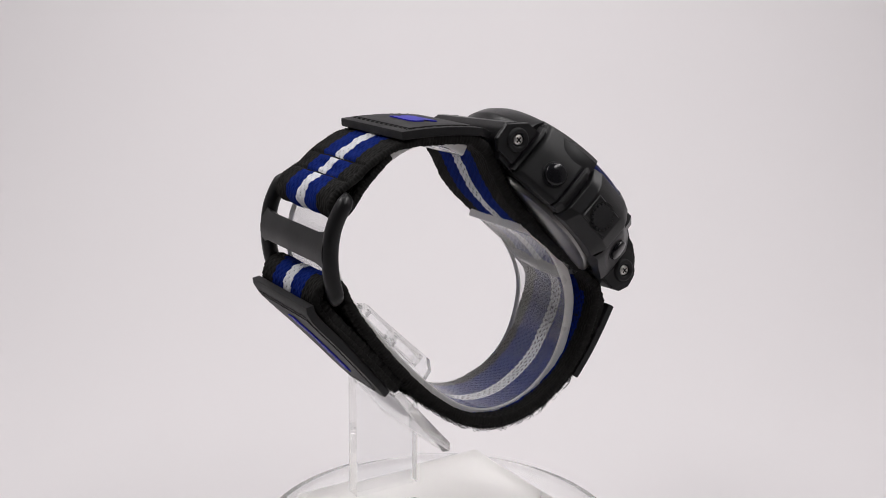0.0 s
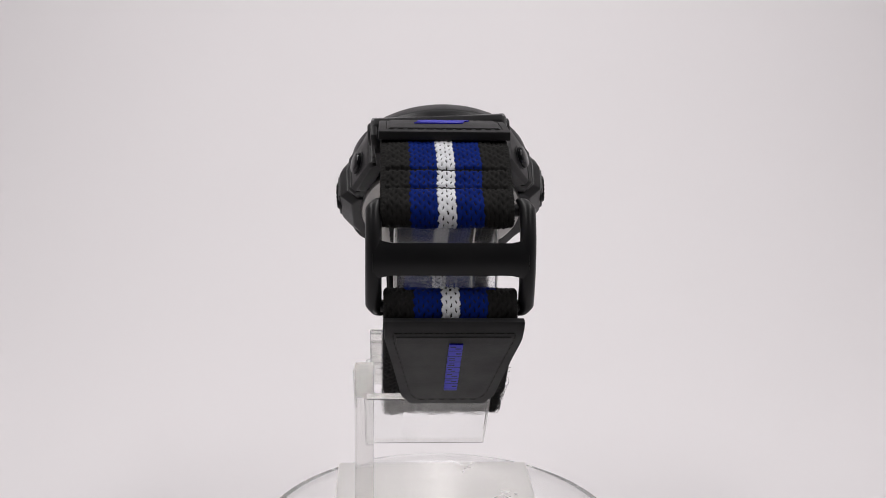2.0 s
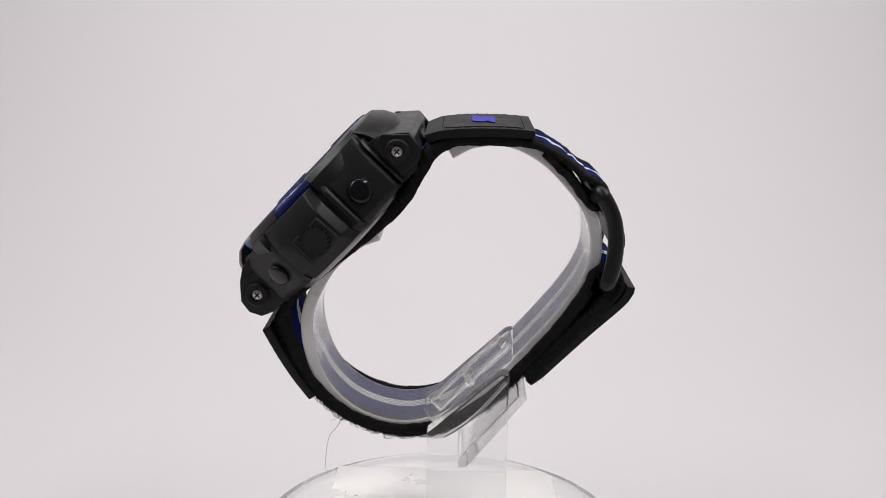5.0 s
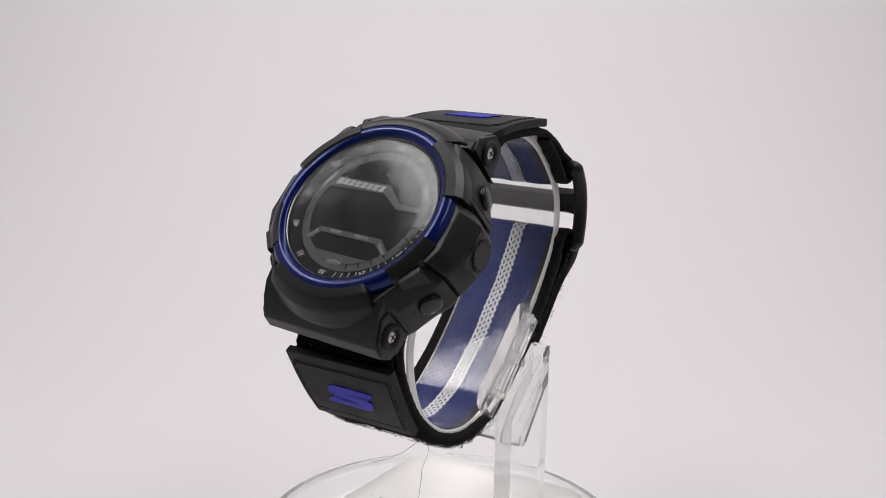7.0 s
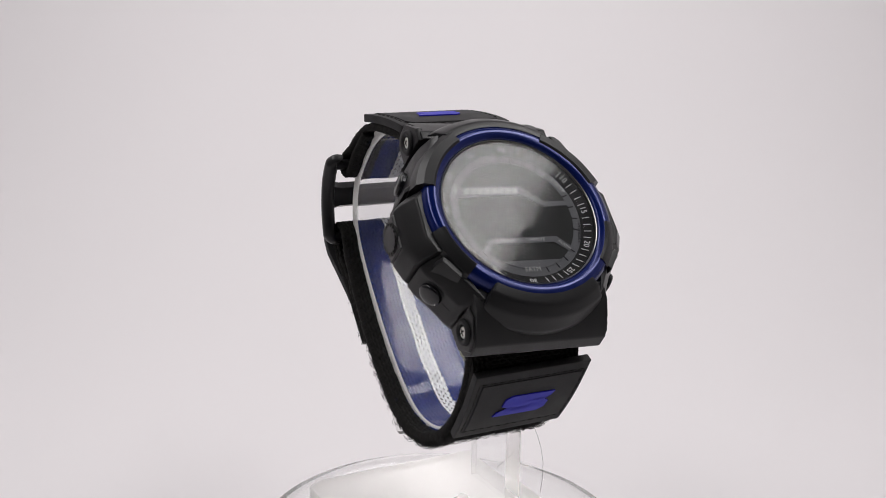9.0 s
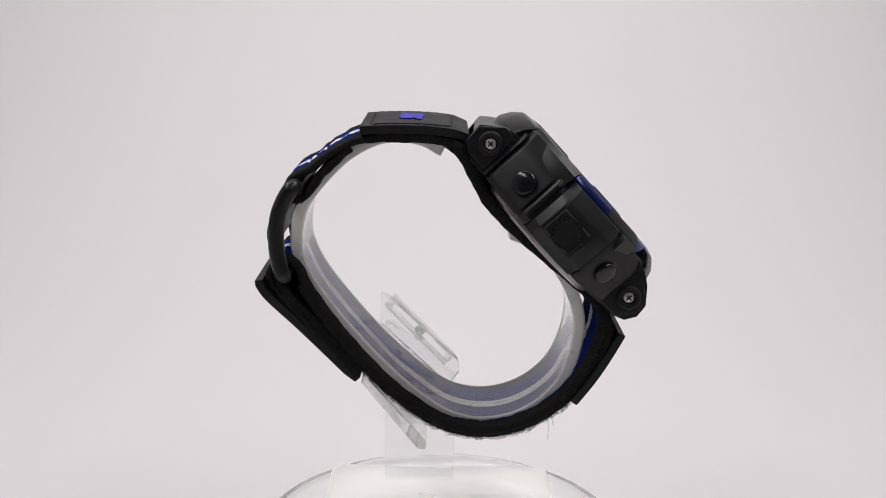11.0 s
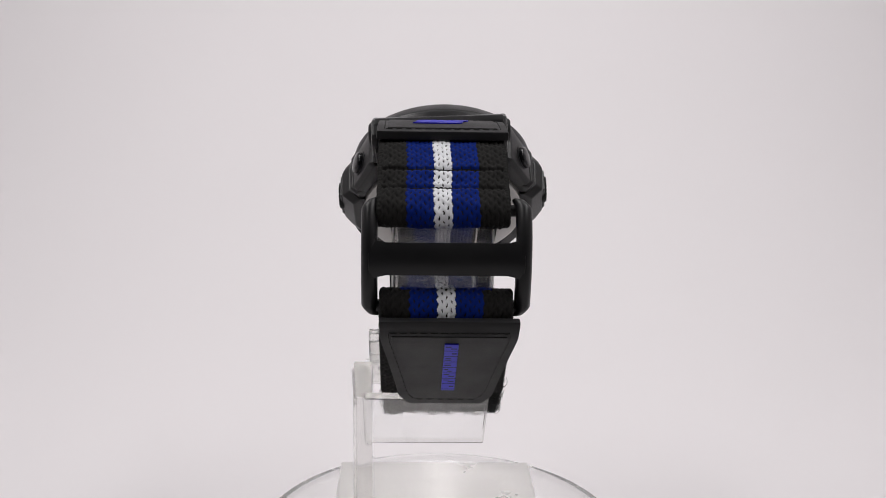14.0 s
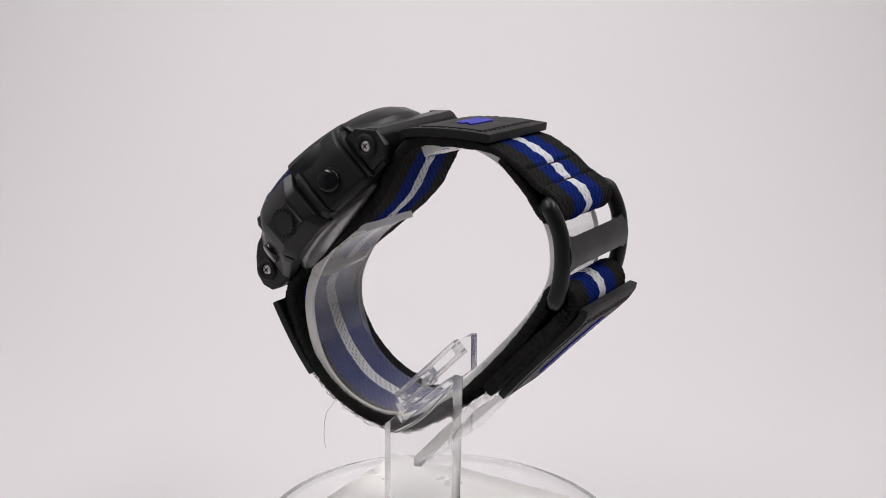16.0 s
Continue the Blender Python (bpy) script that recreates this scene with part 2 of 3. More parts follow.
# ---- the setting ----
def studio():
    """A white paper sweep for floor and back, with unseen walls and a ceiling added to shape the light."""
    half, n = 0.75, 20
    prof = [(-0.85, -0.030)]
    for i in range(n + 1):
        a = math.pi / 2 * i / n
        prof.append((0.14 + 0.52 * math.sin(a), -0.030 + 0.52 * (1 - math.cos(a))))
    prof.append((0.66, 0.90))
    verts = [(x, y, z) for x in (-half, half) for y, z in prof]
    k = len(prof)
    faces = [(i, i + 1, k + i + 1, k + i) for i in range(k - 1)]
    me = bpy.data.meshes.new("backdrop")
    me.from_pydata(verts, [], faces)
    me.materials.append(M_PAPER)
    me.shade_smooth()
    sheet = tagged(new("backdrop", me), "white seamless paper sweep behind the turntable", "backdrop", kind="structure")
    thick = sheet.modifiers.new("thick", "SOLIDIFY")
    thick.thickness, thick.offset = 0.002, 1
    # west and east are unseen white walls added to bounce fill from the sides
    for name, lo, hi in (("wall_west", (-0.77, -0.86, -0.03), (-0.755, 0.64, 0.90)), ("wall_east", (0.755, -0.86, -0.03), (0.77, 0.64, 0.90)),
                         ("wall_south", (-0.77, -0.875, -0.03), (0.77, -0.862, 0.90)), ("ceiling", (-0.77, -0.875, 0.905), (0.77, 0.66, 0.92))):
        bm = bmesh.new()
        bmesh.ops.create_cube(bm, size=1)
        for v in bm.verts:
            v.co = [lo[i] if v.co[i] < 0 else hi[i] for i in range(3)]
        me = bpy.data.meshes.new(name)
        bm.to_mesh(me)
        bm.free()
        # ceiling and south wall are added dark, to hold down reflections and front light
        me.materials.append(M_BLOCKER if name in ("ceiling", "wall_south") else M_BOUNCE_WALL)
        tagged(new(name, me), "unseen dark ceiling added to keep reflections dark" if name == "ceiling" else "unseen dark wall added behind the camera to cut front light" if name == "wall_south" else "unseen white side wall added to bounce light", name.split("_")[0], kind="structure")


studio()

# ---- turntable ----
turntable = tagged(new("turntable"), "clear round turntable disc on a low white drum", "turntable")
part("drum", revolve([(0, -28), (38, -28), (39, -27), (39, -6.4), (38, -5.4), (0, -5.4)], 72), M_PAPER, turntable, "white plastic drum")
part("disc", revolve([(0, -5), (45.5, -5), (47.4, -4.2), (48, -2.6), (48, -0.9), (47.2, 0), (45.8, -0.1), (45.0, -1.2), (0, -1.2)], 120), M_PALE, turntable, "clear acrylic disc with a raised rim", angle=25)

# ---- display stand ----
stand = tagged(new("display_stand"), "clear acrylic watch display stand with an open C-shaped holder", "display stand")


def edged(name, bm, label="", limit=0.9):
    """A clear plate whose sawn edges get a whitened material, for the light gathered in them."""
    ob = part(name, bm, [M_ACRYLIC, M_EDGE], stand, label)
    for f in ob.data.polygons:
        f.material_index = int(abs(f.normal.x) < limit) if limit < 1 else int(f.area < 1.2e-4)
    return ob


def build_stand():
    foot = [(-26, -30), (28, -30), (28, 28), (24, 31), (-22, 31), (-26, 28)]
    part("foot_plate", prism(foot, -1.15, 5.0, 2, 0.9), M_FOOT, stand, "hazy clear foot plate")
    edged("post", prism([(-3.3, 4.9), (15.6, 4.9), (15.7, 50.4), (13.8, 50.6), (-3.3, 35.8)], 17.4, 22.0, 0, 0.5))
    arm = prism([(-3.9, 41.9), (-4.4, 38.6), (-1.5, 34.6), (16.7, 51.6), (16.5, 59.8), (14.8, 59.4)], 12.55, 15.6, 0, 0.4)
    edged("arm", arm)
    rib = bmesh.new()
    along, across = Vector((0.700, 0.714)), Vector((-0.714, 0.700))
    base = Vector((-1.7, 40.9))
    for s0, s1, c0, c1 in ((0, 23.0, -1.9, -1.0), (0, 23.0, 1.0, 1.9), (0, 1.4, -1.0, 1.0), (10.2, 12.6, -1.0, 1.0), (21.4, 23.0, -1.0, 1.0)):
        prism([tuple(base + along * p + across * q) for p, q in ((s0, c0), (s1, c0), (s1, c1), (s0, c1))], 15.5, 18.3, 0, 0.0, rib)
    part("rib", soften(rib, 0.25, 1), M_EDGE, stand)
    arc = [(22.0, 0.4 + 14.6 * k / 10, 34.8 + 14.0 * k / 10 - 1.6 * math.sin(math.pi * k / 10)) for k in range(11)]
    v, f = tubes([arc], 0.4, 8)
    part_data("fillet", v, f, M_EDGE, stand, "", angle=180)
    lug = prism([(6.6 + 1.2 * math.cos(k * math.pi / 8), 47.6 + 1.2 * math.sin(k * math.pi / 8)) for k in range(16)], 15.6, 19.4, 0, 0.3)
    part("lug", lug, M_ACRYLIC, stand)
    tail = prism([(20.3, 43.7), (18.3, 44.5), (4.0, 28.4), (4.2, 26.2), (6.2, 26.4)], -10.2, 19.6, 0, 0.5)
    edged("tail_plate", tail, "slanting clear plate below the strap", 2.0)
    way = Way(CRADLE, step=0.6)
    n = len(way.s)
    verts, faces = [], []
    prof = [(-8.9, 0), (-9.3, -0.4), (-9.3, -2.5), (-9.0, -2.9), (12.3, -2.9), (12.6, -2.5), (12.6, -0.4), (12.2, 0)]
    for s in way.s:
        verts += [way.at(x, s, h) for x, h in prof]
    k = len(prof)
    for i in range(n - 1):
        for j in range(k):
            l = (j + 1) % k
            faces.append((i * k + j, i * k + l, (i + 1) * k + l, (i + 1) * k + j))
    faces += [tuple(range(k)), tuple((n - 1) * k + j for j in range(k - 1, -1, -1))]
    rims = [int(j in (0, 1, 2, 4, 5, 6)) for _ in range(n - 1) for j in range(k)] + [1, 1]
    part_data("cradle", verts, faces, [M_HAZE, M_RIM], stand, "clear C-shaped band inside the strap", rims, 28)


CRADLE = [(1.6, 99.6), (7.0, 102.2), (14.5, 102.4), (22.0, 98.8), (28.4, 92.6), (32.6, 86.6), (34.0, 80.5), (33.4, 74.5), (29.6, 67.2),
          (22.2, 57.8), (13.4, 48.2), (4.4, 40.3), (-3.0, 36.0), (-11.2, 34.9), (-20.0, 37.6), (-27.0, 43.9), (-30.6, 52.8), (-30.9, 62.0),
          (-26.4, 71.6), (-20.2, 77.6), (-15.2, 79.9)]
build_stand()

# ---- wristwatch ----
watch = tagged(new("wristwatch"), "black digital sports watch with blue bezel and striped nylon strap", "wristwatch")

STRAP = [(22.6, 101.4), (26.0, 98.3), (29.6, 94.6), (32.0, 91.3), (34.0, 89.3), (36.3, 89.4), (37.4, 91.4), (35.8, 94.1), (31.4, 96.7), (29.2, 98.6), (25.6, 101.0),
         (19.8, 103.5), (9.0, 103.9), (2.0, 103.5), (-2.6, 100.8), (-5.6, 96.0), (-9.8, 88.8), (-16.7, 82.0), (-25.6, 74.6), (-34.6, 66.8),
         (-37.4, 62.2), (-37.0, 56.6), (-34.2, 49.6), (-29.6, 42.8), (-21.9, 36.6), (-11.7, 33.3), (-1.8, 34.3), (5.6, 38.2), (14.4, 45.3), (24.4, 56.4),
         (31.0, 65.4), (33.8, 70.2), (35.0, 73.0), (37.4, 74.7), (40.0, 74.0), (41.5, 71.4), (40.8, 68.6), (37.2, 64.0), (32.2, 58.9), (26.8, 52.9), (21.0, 46.4)]
HALF = 13.7


def strap_shift(s):
    """The strap leans a little to one side on its way round."""
    return float(np.interp(s, [0, 25, 45, 75, 100, 160, 185, 240], [1.7, 1.7, 1.7, 1.3, -0.4, 0.0, 0.6, 1.0]))


band = Way(STRAP, strap_shift)
S_TOP = band.near(19.8, 103.5)
S_CASE = band.near(2.0, 103.5)
S_LOW = band.near(-37.4, 62.2)
S_BAR = band.near(33.8, 70.6)


S_UNDER = band.near(-16.7, 82.0)


def doubled(s):
    """Extra height where the strap lies double round the upper spring bar."""
    return 1.35 * np.clip(np.minimum((s - S_TOP - 1) / 4, (S_UNDER + 4 - s) / 5), 0, 1)


PITCH_X, PITCH_S = 0.97, 1.75


def weave(x, s):
    """Height of the woven surface, 0 to 1, and the yarn column: wavy columns of long loops with small open holes between them."""
    wob = x + 0.11 * np.sin(2 * np.pi * s / PITCH_S) + 0.12 * np.sin(0.41 * s)
    col = np.floor(wob / PITCH_X)
    f = wob / PITCH_X - col
    g = (s / PITCH_S + 0.5 * (col % 2)) % 1.0
    h = 0.45 + 0.35 * np.sin(np.pi * f) + 0.20 * np.abs(np.sin(np.pi * (g + 0.25)))
    edge = np.round(wob / PITCH_X)
    dx = (wob - edge * PITCH_X) / 0.27
    ds = ((s / PITCH_S + 0.5 * (edge % 2)) % 1.0 - 0.5) * PITCH_S / 0.50
    hole = np.clip(1.25 - dx * dx - ds * ds, 0, 1)
    return h * (1 - hole), col


def yarn_colour(h, col, x, blue=7.9, middle=0.5, white=2.2):
    c = np.abs(col + middle)
    stripe = np.where(c < white, 2, np.where(c < blue, 1, 0))
    return np.where(h < 0.26, 0, stripe)


def build_strap():
    dx = 0.17
    xs = np.arange(-HALF, HALF + dx / 2, dx)
    nx, ns = len(xs), len(band.s)
    X, T = np.meshgrid(xs, band.s)
    shift = np.array([strap_shift(s) for s in band.s])[:, None] + X / HALF * (0.10 * np.sin(1.3 * T) + 0.10 * np.sin(0.57 * T + 1.0))
    Y, Z = band.q[:, 0][:, None], band.q[:, 1][:, None]
    NY, NZ = band.n[:, 0][:, None], band.n[:, 1][:, None]
    h, col = weave(X, T)
    rng = np.random.RandomState(4)
    pile = rng.rand(ns, nx)
    looped = (T > S_LOW - 4) & (T < S_BAR - 1)
    tail = T > S_BAR - 1
    seam = np.zeros_like(T)
    for c in (band.near(32.6, 95.7), band.near(28.4, 99.2)):
        seam += np.exp(-((T - c) / 0.45) ** 2)
    rim = np.clip((np.abs(X) - HALF + 1.3) / 1.3, 0, 1)
    out_h = 0.62 + 0.38 * h - 0.55 * seam - 0.25 * rim
    out_h = np.where(looped, 1.45 + 0.65 * pile, out_h)
    out_h = np.where(T > S_BAR + 8, out_h + np.clip((T - S_BAR - 8) / 6, 0, 1) * (1.5 + 0.5 * pile), out_h)
    out_h = out_h + doubled(T)
    ripple = 0.10 * np.sin(0.8 * X + 0.9 * T) + 0.08 * np.sin(0.37 * X - 1.7 * T)
    out_h = out_h + ripple * (1 - rim)
    in_h = -0.58 - 0.36 * h + 0.6 * ripple
    outer = np.stack([X + shift, Y + NY * out_h, Z + NZ * out_h], 2).reshape(-1, 3)
    inner = np.stack([X + shift, Y + NY * in_h, Z + NZ * in_h], 2).reshape(-1, 3)
    verts = np.concatenate([outer, inner])
    i, j = np.meshgrid(np.arange(ns - 1), np.arange(nx - 1), indexing="ij")
    a = (i * nx + j).ravel()
    quads_out = np.stack([a, a + 1, a + nx + 1, a + nx], 1)
    m = nx * ns
    quads_in = np.stack([a + m, a + nx + m, a + nx + 1 + m, a + 1 + m], 1)
    mid = lambda g: (0.25 * (g[:-1, :-1] + g[1:, :-1] + g[:-1, 1:] + g[1:, 1:]))
    hm, xm = mid(h), mid(X)
    colour = yarn_colour(hm, col[:-1, :-1], xm)
    colour = np.where(mid(seam) > 0.6, 0, colour)
    c_out = np.where(mid((looped | tail) * 1.0) > 0.5, 3, colour).ravel()
    # the blue is widened here to paint in its reflection in the cradle
    wide = np.where(mid(((T > S_LOW) & (T < S_BAR + 7)) * 1.0) > 0.5, 9.6, 7.9)
    # extra black specks on the inner face put its shade into the blue
    c_in = np.where(mid(T) > S_BAR + 7, colour, np.where(np.abs(col[:-1, :-1] + 0.5) < 2.2, yarn_colour(hm - 0.22, col[:-1, :-1], xm, wide, 0.5, 2.2), yarn_colour(hm - 0.10, col[:-1, :-1], xm, wide, 0.5, 2.2))).ravel()
    back_seam = np.zeros_like(T)
    for c in (S_LOW + 3.0, S_LOW + 7.5, S_LOW + 11.5):
        back_seam += (np.abs(T - c) < 0.25) * (np.sin(X * 3.4) > -0.2)
    c_in = np.where(mid(back_seam).ravel() > 0.5, 0, c_in)
    faces = np.concatenate([quads_out, quads_in])
    ids = np.concatenate([c_out, c_in])
    side = []
    for r in range(ns - 1):
        side.append((r * nx, (r + 1) * nx, (r + 1) * nx + m, r * nx + m))
        e = nx - 1
        side.append((r * nx + e, r * nx + e + m, (r + 1) * nx + e + m, (r + 1) * nx + e))
    for c in range(nx - 1):
        side.append((c, c + m, c + 1 + m, c + 1))
        b = (ns - 1) * nx
        side.append((b + c, b + c + 1, b + c + 1 + m, b + c + m))
    faces = [tuple(f) for f in faces.tolist()] + side
    ids = np.concatenate([ids, np.zeros(len(side), dtype=int)])
    part_data("strap", verts, faces, [M_BLACK_YARN, M_BLUE_YARN, M_WHITE_YARN, M_LOOP], watch, "woven nylon strap, black and blue with white centre stripe", ids, 180)
    # overlocked edges: yarn wrapped round each rim
    for sgn in (-1, 1):
        rings, k = [], 10
        for t, s in enumerate(band.s):
            lobe = abs(math.sin(math.pi * s / 0.82 + 0.4 * math.sin(s * 0.9)))
            thick = 1.25 if S_LOW - 4 < s < S_BAR - 1 else 1.0
            for g in range(k):
                a = 2 * math.pi * g / k
                r = 0.66 + (0.24 + 0.06 * math.sin(s * 2.3)) * lobe
                extra = float(doubled(s)) / 2
                rings.append(band.at(sgn * (HALF - 0.15) + 0.8 * r * math.cos(a), s, (thick + 0.9 * extra) * r * math.sin(a) + extra + (0.2 if thick > 1 else 0)))
        quads = [(t * k + g, t * k + (g + 1) % k, (t + 1) * k + (g + 1) % k, (t + 1) * k + g) for t in range(len(band.s) - 1) for g in range(k)]
        quads += [tuple(range(k)), tuple((len(band.s) - 1) * k + g for g in range(k))]
        part_data("edge_binding", rings, quads, M_BLACK_YARN, watch, angle=180)


build_strap()


def build_fuzz():
    rng = random.Random(11)
    lines = []
    for _ in range(5600):
        s = rng.uniform(S_LOW + 7, S_BAR - 2)
        x = rng.uniform(-HALF - 0.2, HALF + 0.2)
        if s > S_BAR - 26:
            x *= 0.9
        elif abs(x) < HALF - 2.5 and rng.random() < 0.4:
            x = math.copysign(rng.uniform(HALF - 2.5, HALF + 0.2), x)
        r, lean, turn = rng.choice((0.4, 0.6, 0.8, 1.0, 1.3)) * rng.uniform(0.8, 1.15) * (0.6 if s > S_BAR - 26 else 1.0), rng.uniform(-1, 1), rng.uniform(0, math.pi)
        line = []
        for k in range(7):
            a = math.pi * (0.05 + 1.15 * k / 6)
            d = r * math.cos(a)
            line.append(band.at(x + d * math.cos(turn), s + d * math.sin(turn) + lean * 0.3 * k / 6, 1.25 + 1.15 * r * math.sin(a)))
        lines.append(line)
    for _ in range(60):
        s = rng.uniform(S_BAR + 14, band.length)
        x = math.copysign(HALF + rng.uniform(-0.4, 0.5), rng.uniform(-1, 1))
        h = rng.uniform(-1.6, 0.6)
        line = [band.at(x, s, h)]
        for k in range(3):
            line.append(band.at(x + math.copysign(0.25 * (k + 1) * rng.random(), x), s + rng.uniform(-0.4, 0.4), h - 0.18 * (k + 1) * rng.random()))
        lines.append(line)
    v, f = tubes(lines, 0.055, 3)
    tagged(part_data("loop_pile", v, f, M_HAIR, watch, "black frayed loop fuzz under the strap", angle=180), kind="stuff")
    for line in ([(12.2, -24.5, 35), (12.6, -25.5, 33), (12.4, -27.5, 30.6), (12.6, -28.2, 27.5), (12.3, -28.6, 23.5), (11.9, -28.5, 20.0)],
                 [(8.5, -24.0, 34.5), (6.5, -26.5, 32.5), (3.0, -28.0, 30.5), (-0.5, -28.6, 29.0)]):
        q = []
        for i in range(len(line) - 1):
            q += [tuple(np.array(line[i]) * (1 - t) + np.array(line[i + 1]) * t) for t in (0, 0.33, 0.67)]
        v, f = tubes([q + [line[-1]]], 0.05, 4)
        part_data("stray_thread", v, f, M_HAIR, watch, "thin loose black thread", angle=180)


build_fuzz()


def logo_shape(way, c, cx, w, h, lift, parent):
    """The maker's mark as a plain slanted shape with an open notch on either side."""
    outline = [(-0.26, -0.50), (0.50, -0.45), (0.45, -0.25), (-0.10, -0.29), (-0.17, -0.21), (-0.15, -0.11), (-0.08, -0.08), (0.36, -0.08), (0.44, 0.03), (0.41, 0.34), (0.30, 0.50),
               (-0.50, 0.47), (-0.45, 0.26), (0.08, 0.30), (0.15, 0.21), (0.13, 0.13), (0.06, 0.10), (-0.30, 0.09), (-0.40, -0.02), (-0.37, -0.36)]
    part("mark", slab_on(way, [(cx + x * w, c + y * h) for x, y in outline], lift - 0.1, lift + 0.3, 0.0, 1.0, True), M_BLUE_RUBBER, parent, "raised blue rubber mark")


def stitches(way, outline, lift, parent):
    """A sunk groove with thread dashes along a closed outline (x, s)."""
    lines = []
    n = len(outline)
    for i in range(n):
        a, b = np.array(outline[i]), np.array(outline[(i + 1) % n])
        ln = np.linalg.norm(b - a)
        k = max(1, int(ln / 2.1))
        d = (b - a) / ln
        for j in range(k):
            p, q = a + d * (ln * (j + 0.12) / k), a + d * (ln * (j + 0.88) / k)
            m = (p + q) / 2
            lines.append([way.at(*p, lift - 0.1), way.at(*(p * 0.7 + q * 0.3), lift + 0.05), way.at(*m, lift + 0.08), way.at(*(p * 0.3 + q * 0.7), lift + 0.05), way.at(*q, lift - 0.1)])
    v, f = tubes(lines, 0.12, 6)
    part_data("stitching", v, f, M_HAIR, parent, "black stitching", angle=180)


def build_patch(points, wide, outer, inner, mark, label):
    """A rubber patch along a way: rim, sunk line, raised panel, stitching and mark."""
    way = Way(points, lambda s: wide, 0.3)
    top = part("rubber_patch", slab_on(way, outer, -1.0, 1.0, 0.35), M_RUBBER, watch, label)
    part("panel", slab_on(way, inner, 0.9, 1.22, 0.22), M_RUBBER, top)
    cx, cy = sum(x for x, _ in inner) / len(inner), sum(s for _, s in inner) / len(inner)
    grow = [(cx + (x - cx) * 1.06, cy + (s - cy) * 1.07) for x, s in inner]
    stitches(way, grow, 1.02, top)
    mark(way, top)


# patch on the strap's upper part, above the 12 o'clock lug
build_patch([(20.2, 105.8), (14.0, 106.2), (6.0, 106.2), (-0.8, 105.6), (-3.6, 104.7), (-5.6, 103.7)], 1.5,
            [(-14.6, 0), (14.9, 0), (14.9, 21.6), (13.2, 25.2), (-13.0, 25.2), (-14.6, 21.6)],
            [(-12.2, 3.2), (12.4, 3.2), (12.4, 18.5), (10.5, 20.6), (-10.5, 20.6), (-12.2, 18.5)],
            lambda w, p: logo_shape(w, 11.5, 0.3, 13.0, 5.6, 1.2, p), "flat black rubber patch with a blue mark")
# patch below the 6 o'clock lug
build_patch([(-42.3, 58.3), (-38.8, 51.6), (-35.4, 46.0), (-31.4, 40.5)], -0.1,
            [(-14.6, 0), (14.7, 0), (13.7, 20.8), (-14.2, 20.8)],
            [(-12.5, 3.0), (13.0, 3.0), (12.0, 17.9), (-12.5, 17.9)],
            lambda w, p: logo_shape(w, 10.6, 0.2, 14.4, 6.4, 1.2, p), "black rubber patch with a blue mark")


TAIL_LONG = 38.0


def flip(shape):
    return [(x, TAIL_LONG - y) for x, y in shape]


def tail_mark(way, parent):
    """The lettering on the strap's end as a slanted blue bar with notches."""
    part("mark", slab_on(way, flip([(-2.1, 6.0), (0.9, 6.0), (1.1, 27.6), (-1.9, 27.6)]), 1.1, 1.6, 0.15), M_BLUE_RUBBER, parent, "raised blue rubber bar")
    for k in range(8):
        c, x = 7.4 + 2.6 * k, -0.6 + 0.025 * k
        cuts = (((-0.5, 1.3, 0.3, 0.4), (0.6, 1.2, -0.5, 0.4)), ((0.0, 1.0, 0.5, 0.35), (0.7, 0.9, -0.3, 0.5)), ((0.5, 1.4, 0.4, 0.4), (0.5, 1.2, -0.4, 0.35)), ((-0.7, 1.0, 0.0, 0.5),))[(k * 3 + k // 3) % 4]
        for dx, w, dy, h in cuts + ((0.0, 3.0, 1.28, 0.2),):
            quad = [(x + dx - w / 2, c + dy - h / 2), (x + dx + w / 2, c + dy - h / 2), (x + dx + w / 2, c + dy + h / 2), (x + dx - w / 2, c + dy + h / 2)]
            part("slot", slab_on(way, flip(quad), 1.5, 1.62, 0.0), M_RUBBER, parent)


# patch on the strap's loose end
build_patch([(19.3, 41.8), (28.4, 52.0), (35.2, 59.4), (41.0, 65.4), (43.4, 68.4), (43.9, 70.4)], 0.25,
            flip([(-14.8, 0), (14.8, 0), (14.6, 5.0), (10.8, 31.4), (8.6, 35.4), (-8.6, 35.4), (-10.8, 31.4), (-14.6, 5.0)]),
            flip([(-12.2, 3.6), (12.2, 3.6), (12.0, 6.2), (8.3, 29.4), (6.8, 32.0), (-6.8, 32.0), (-8.3, 29.4), (-12.0, 6.2)]),
            tail_mark, "black rubber patch on the folded strap end")


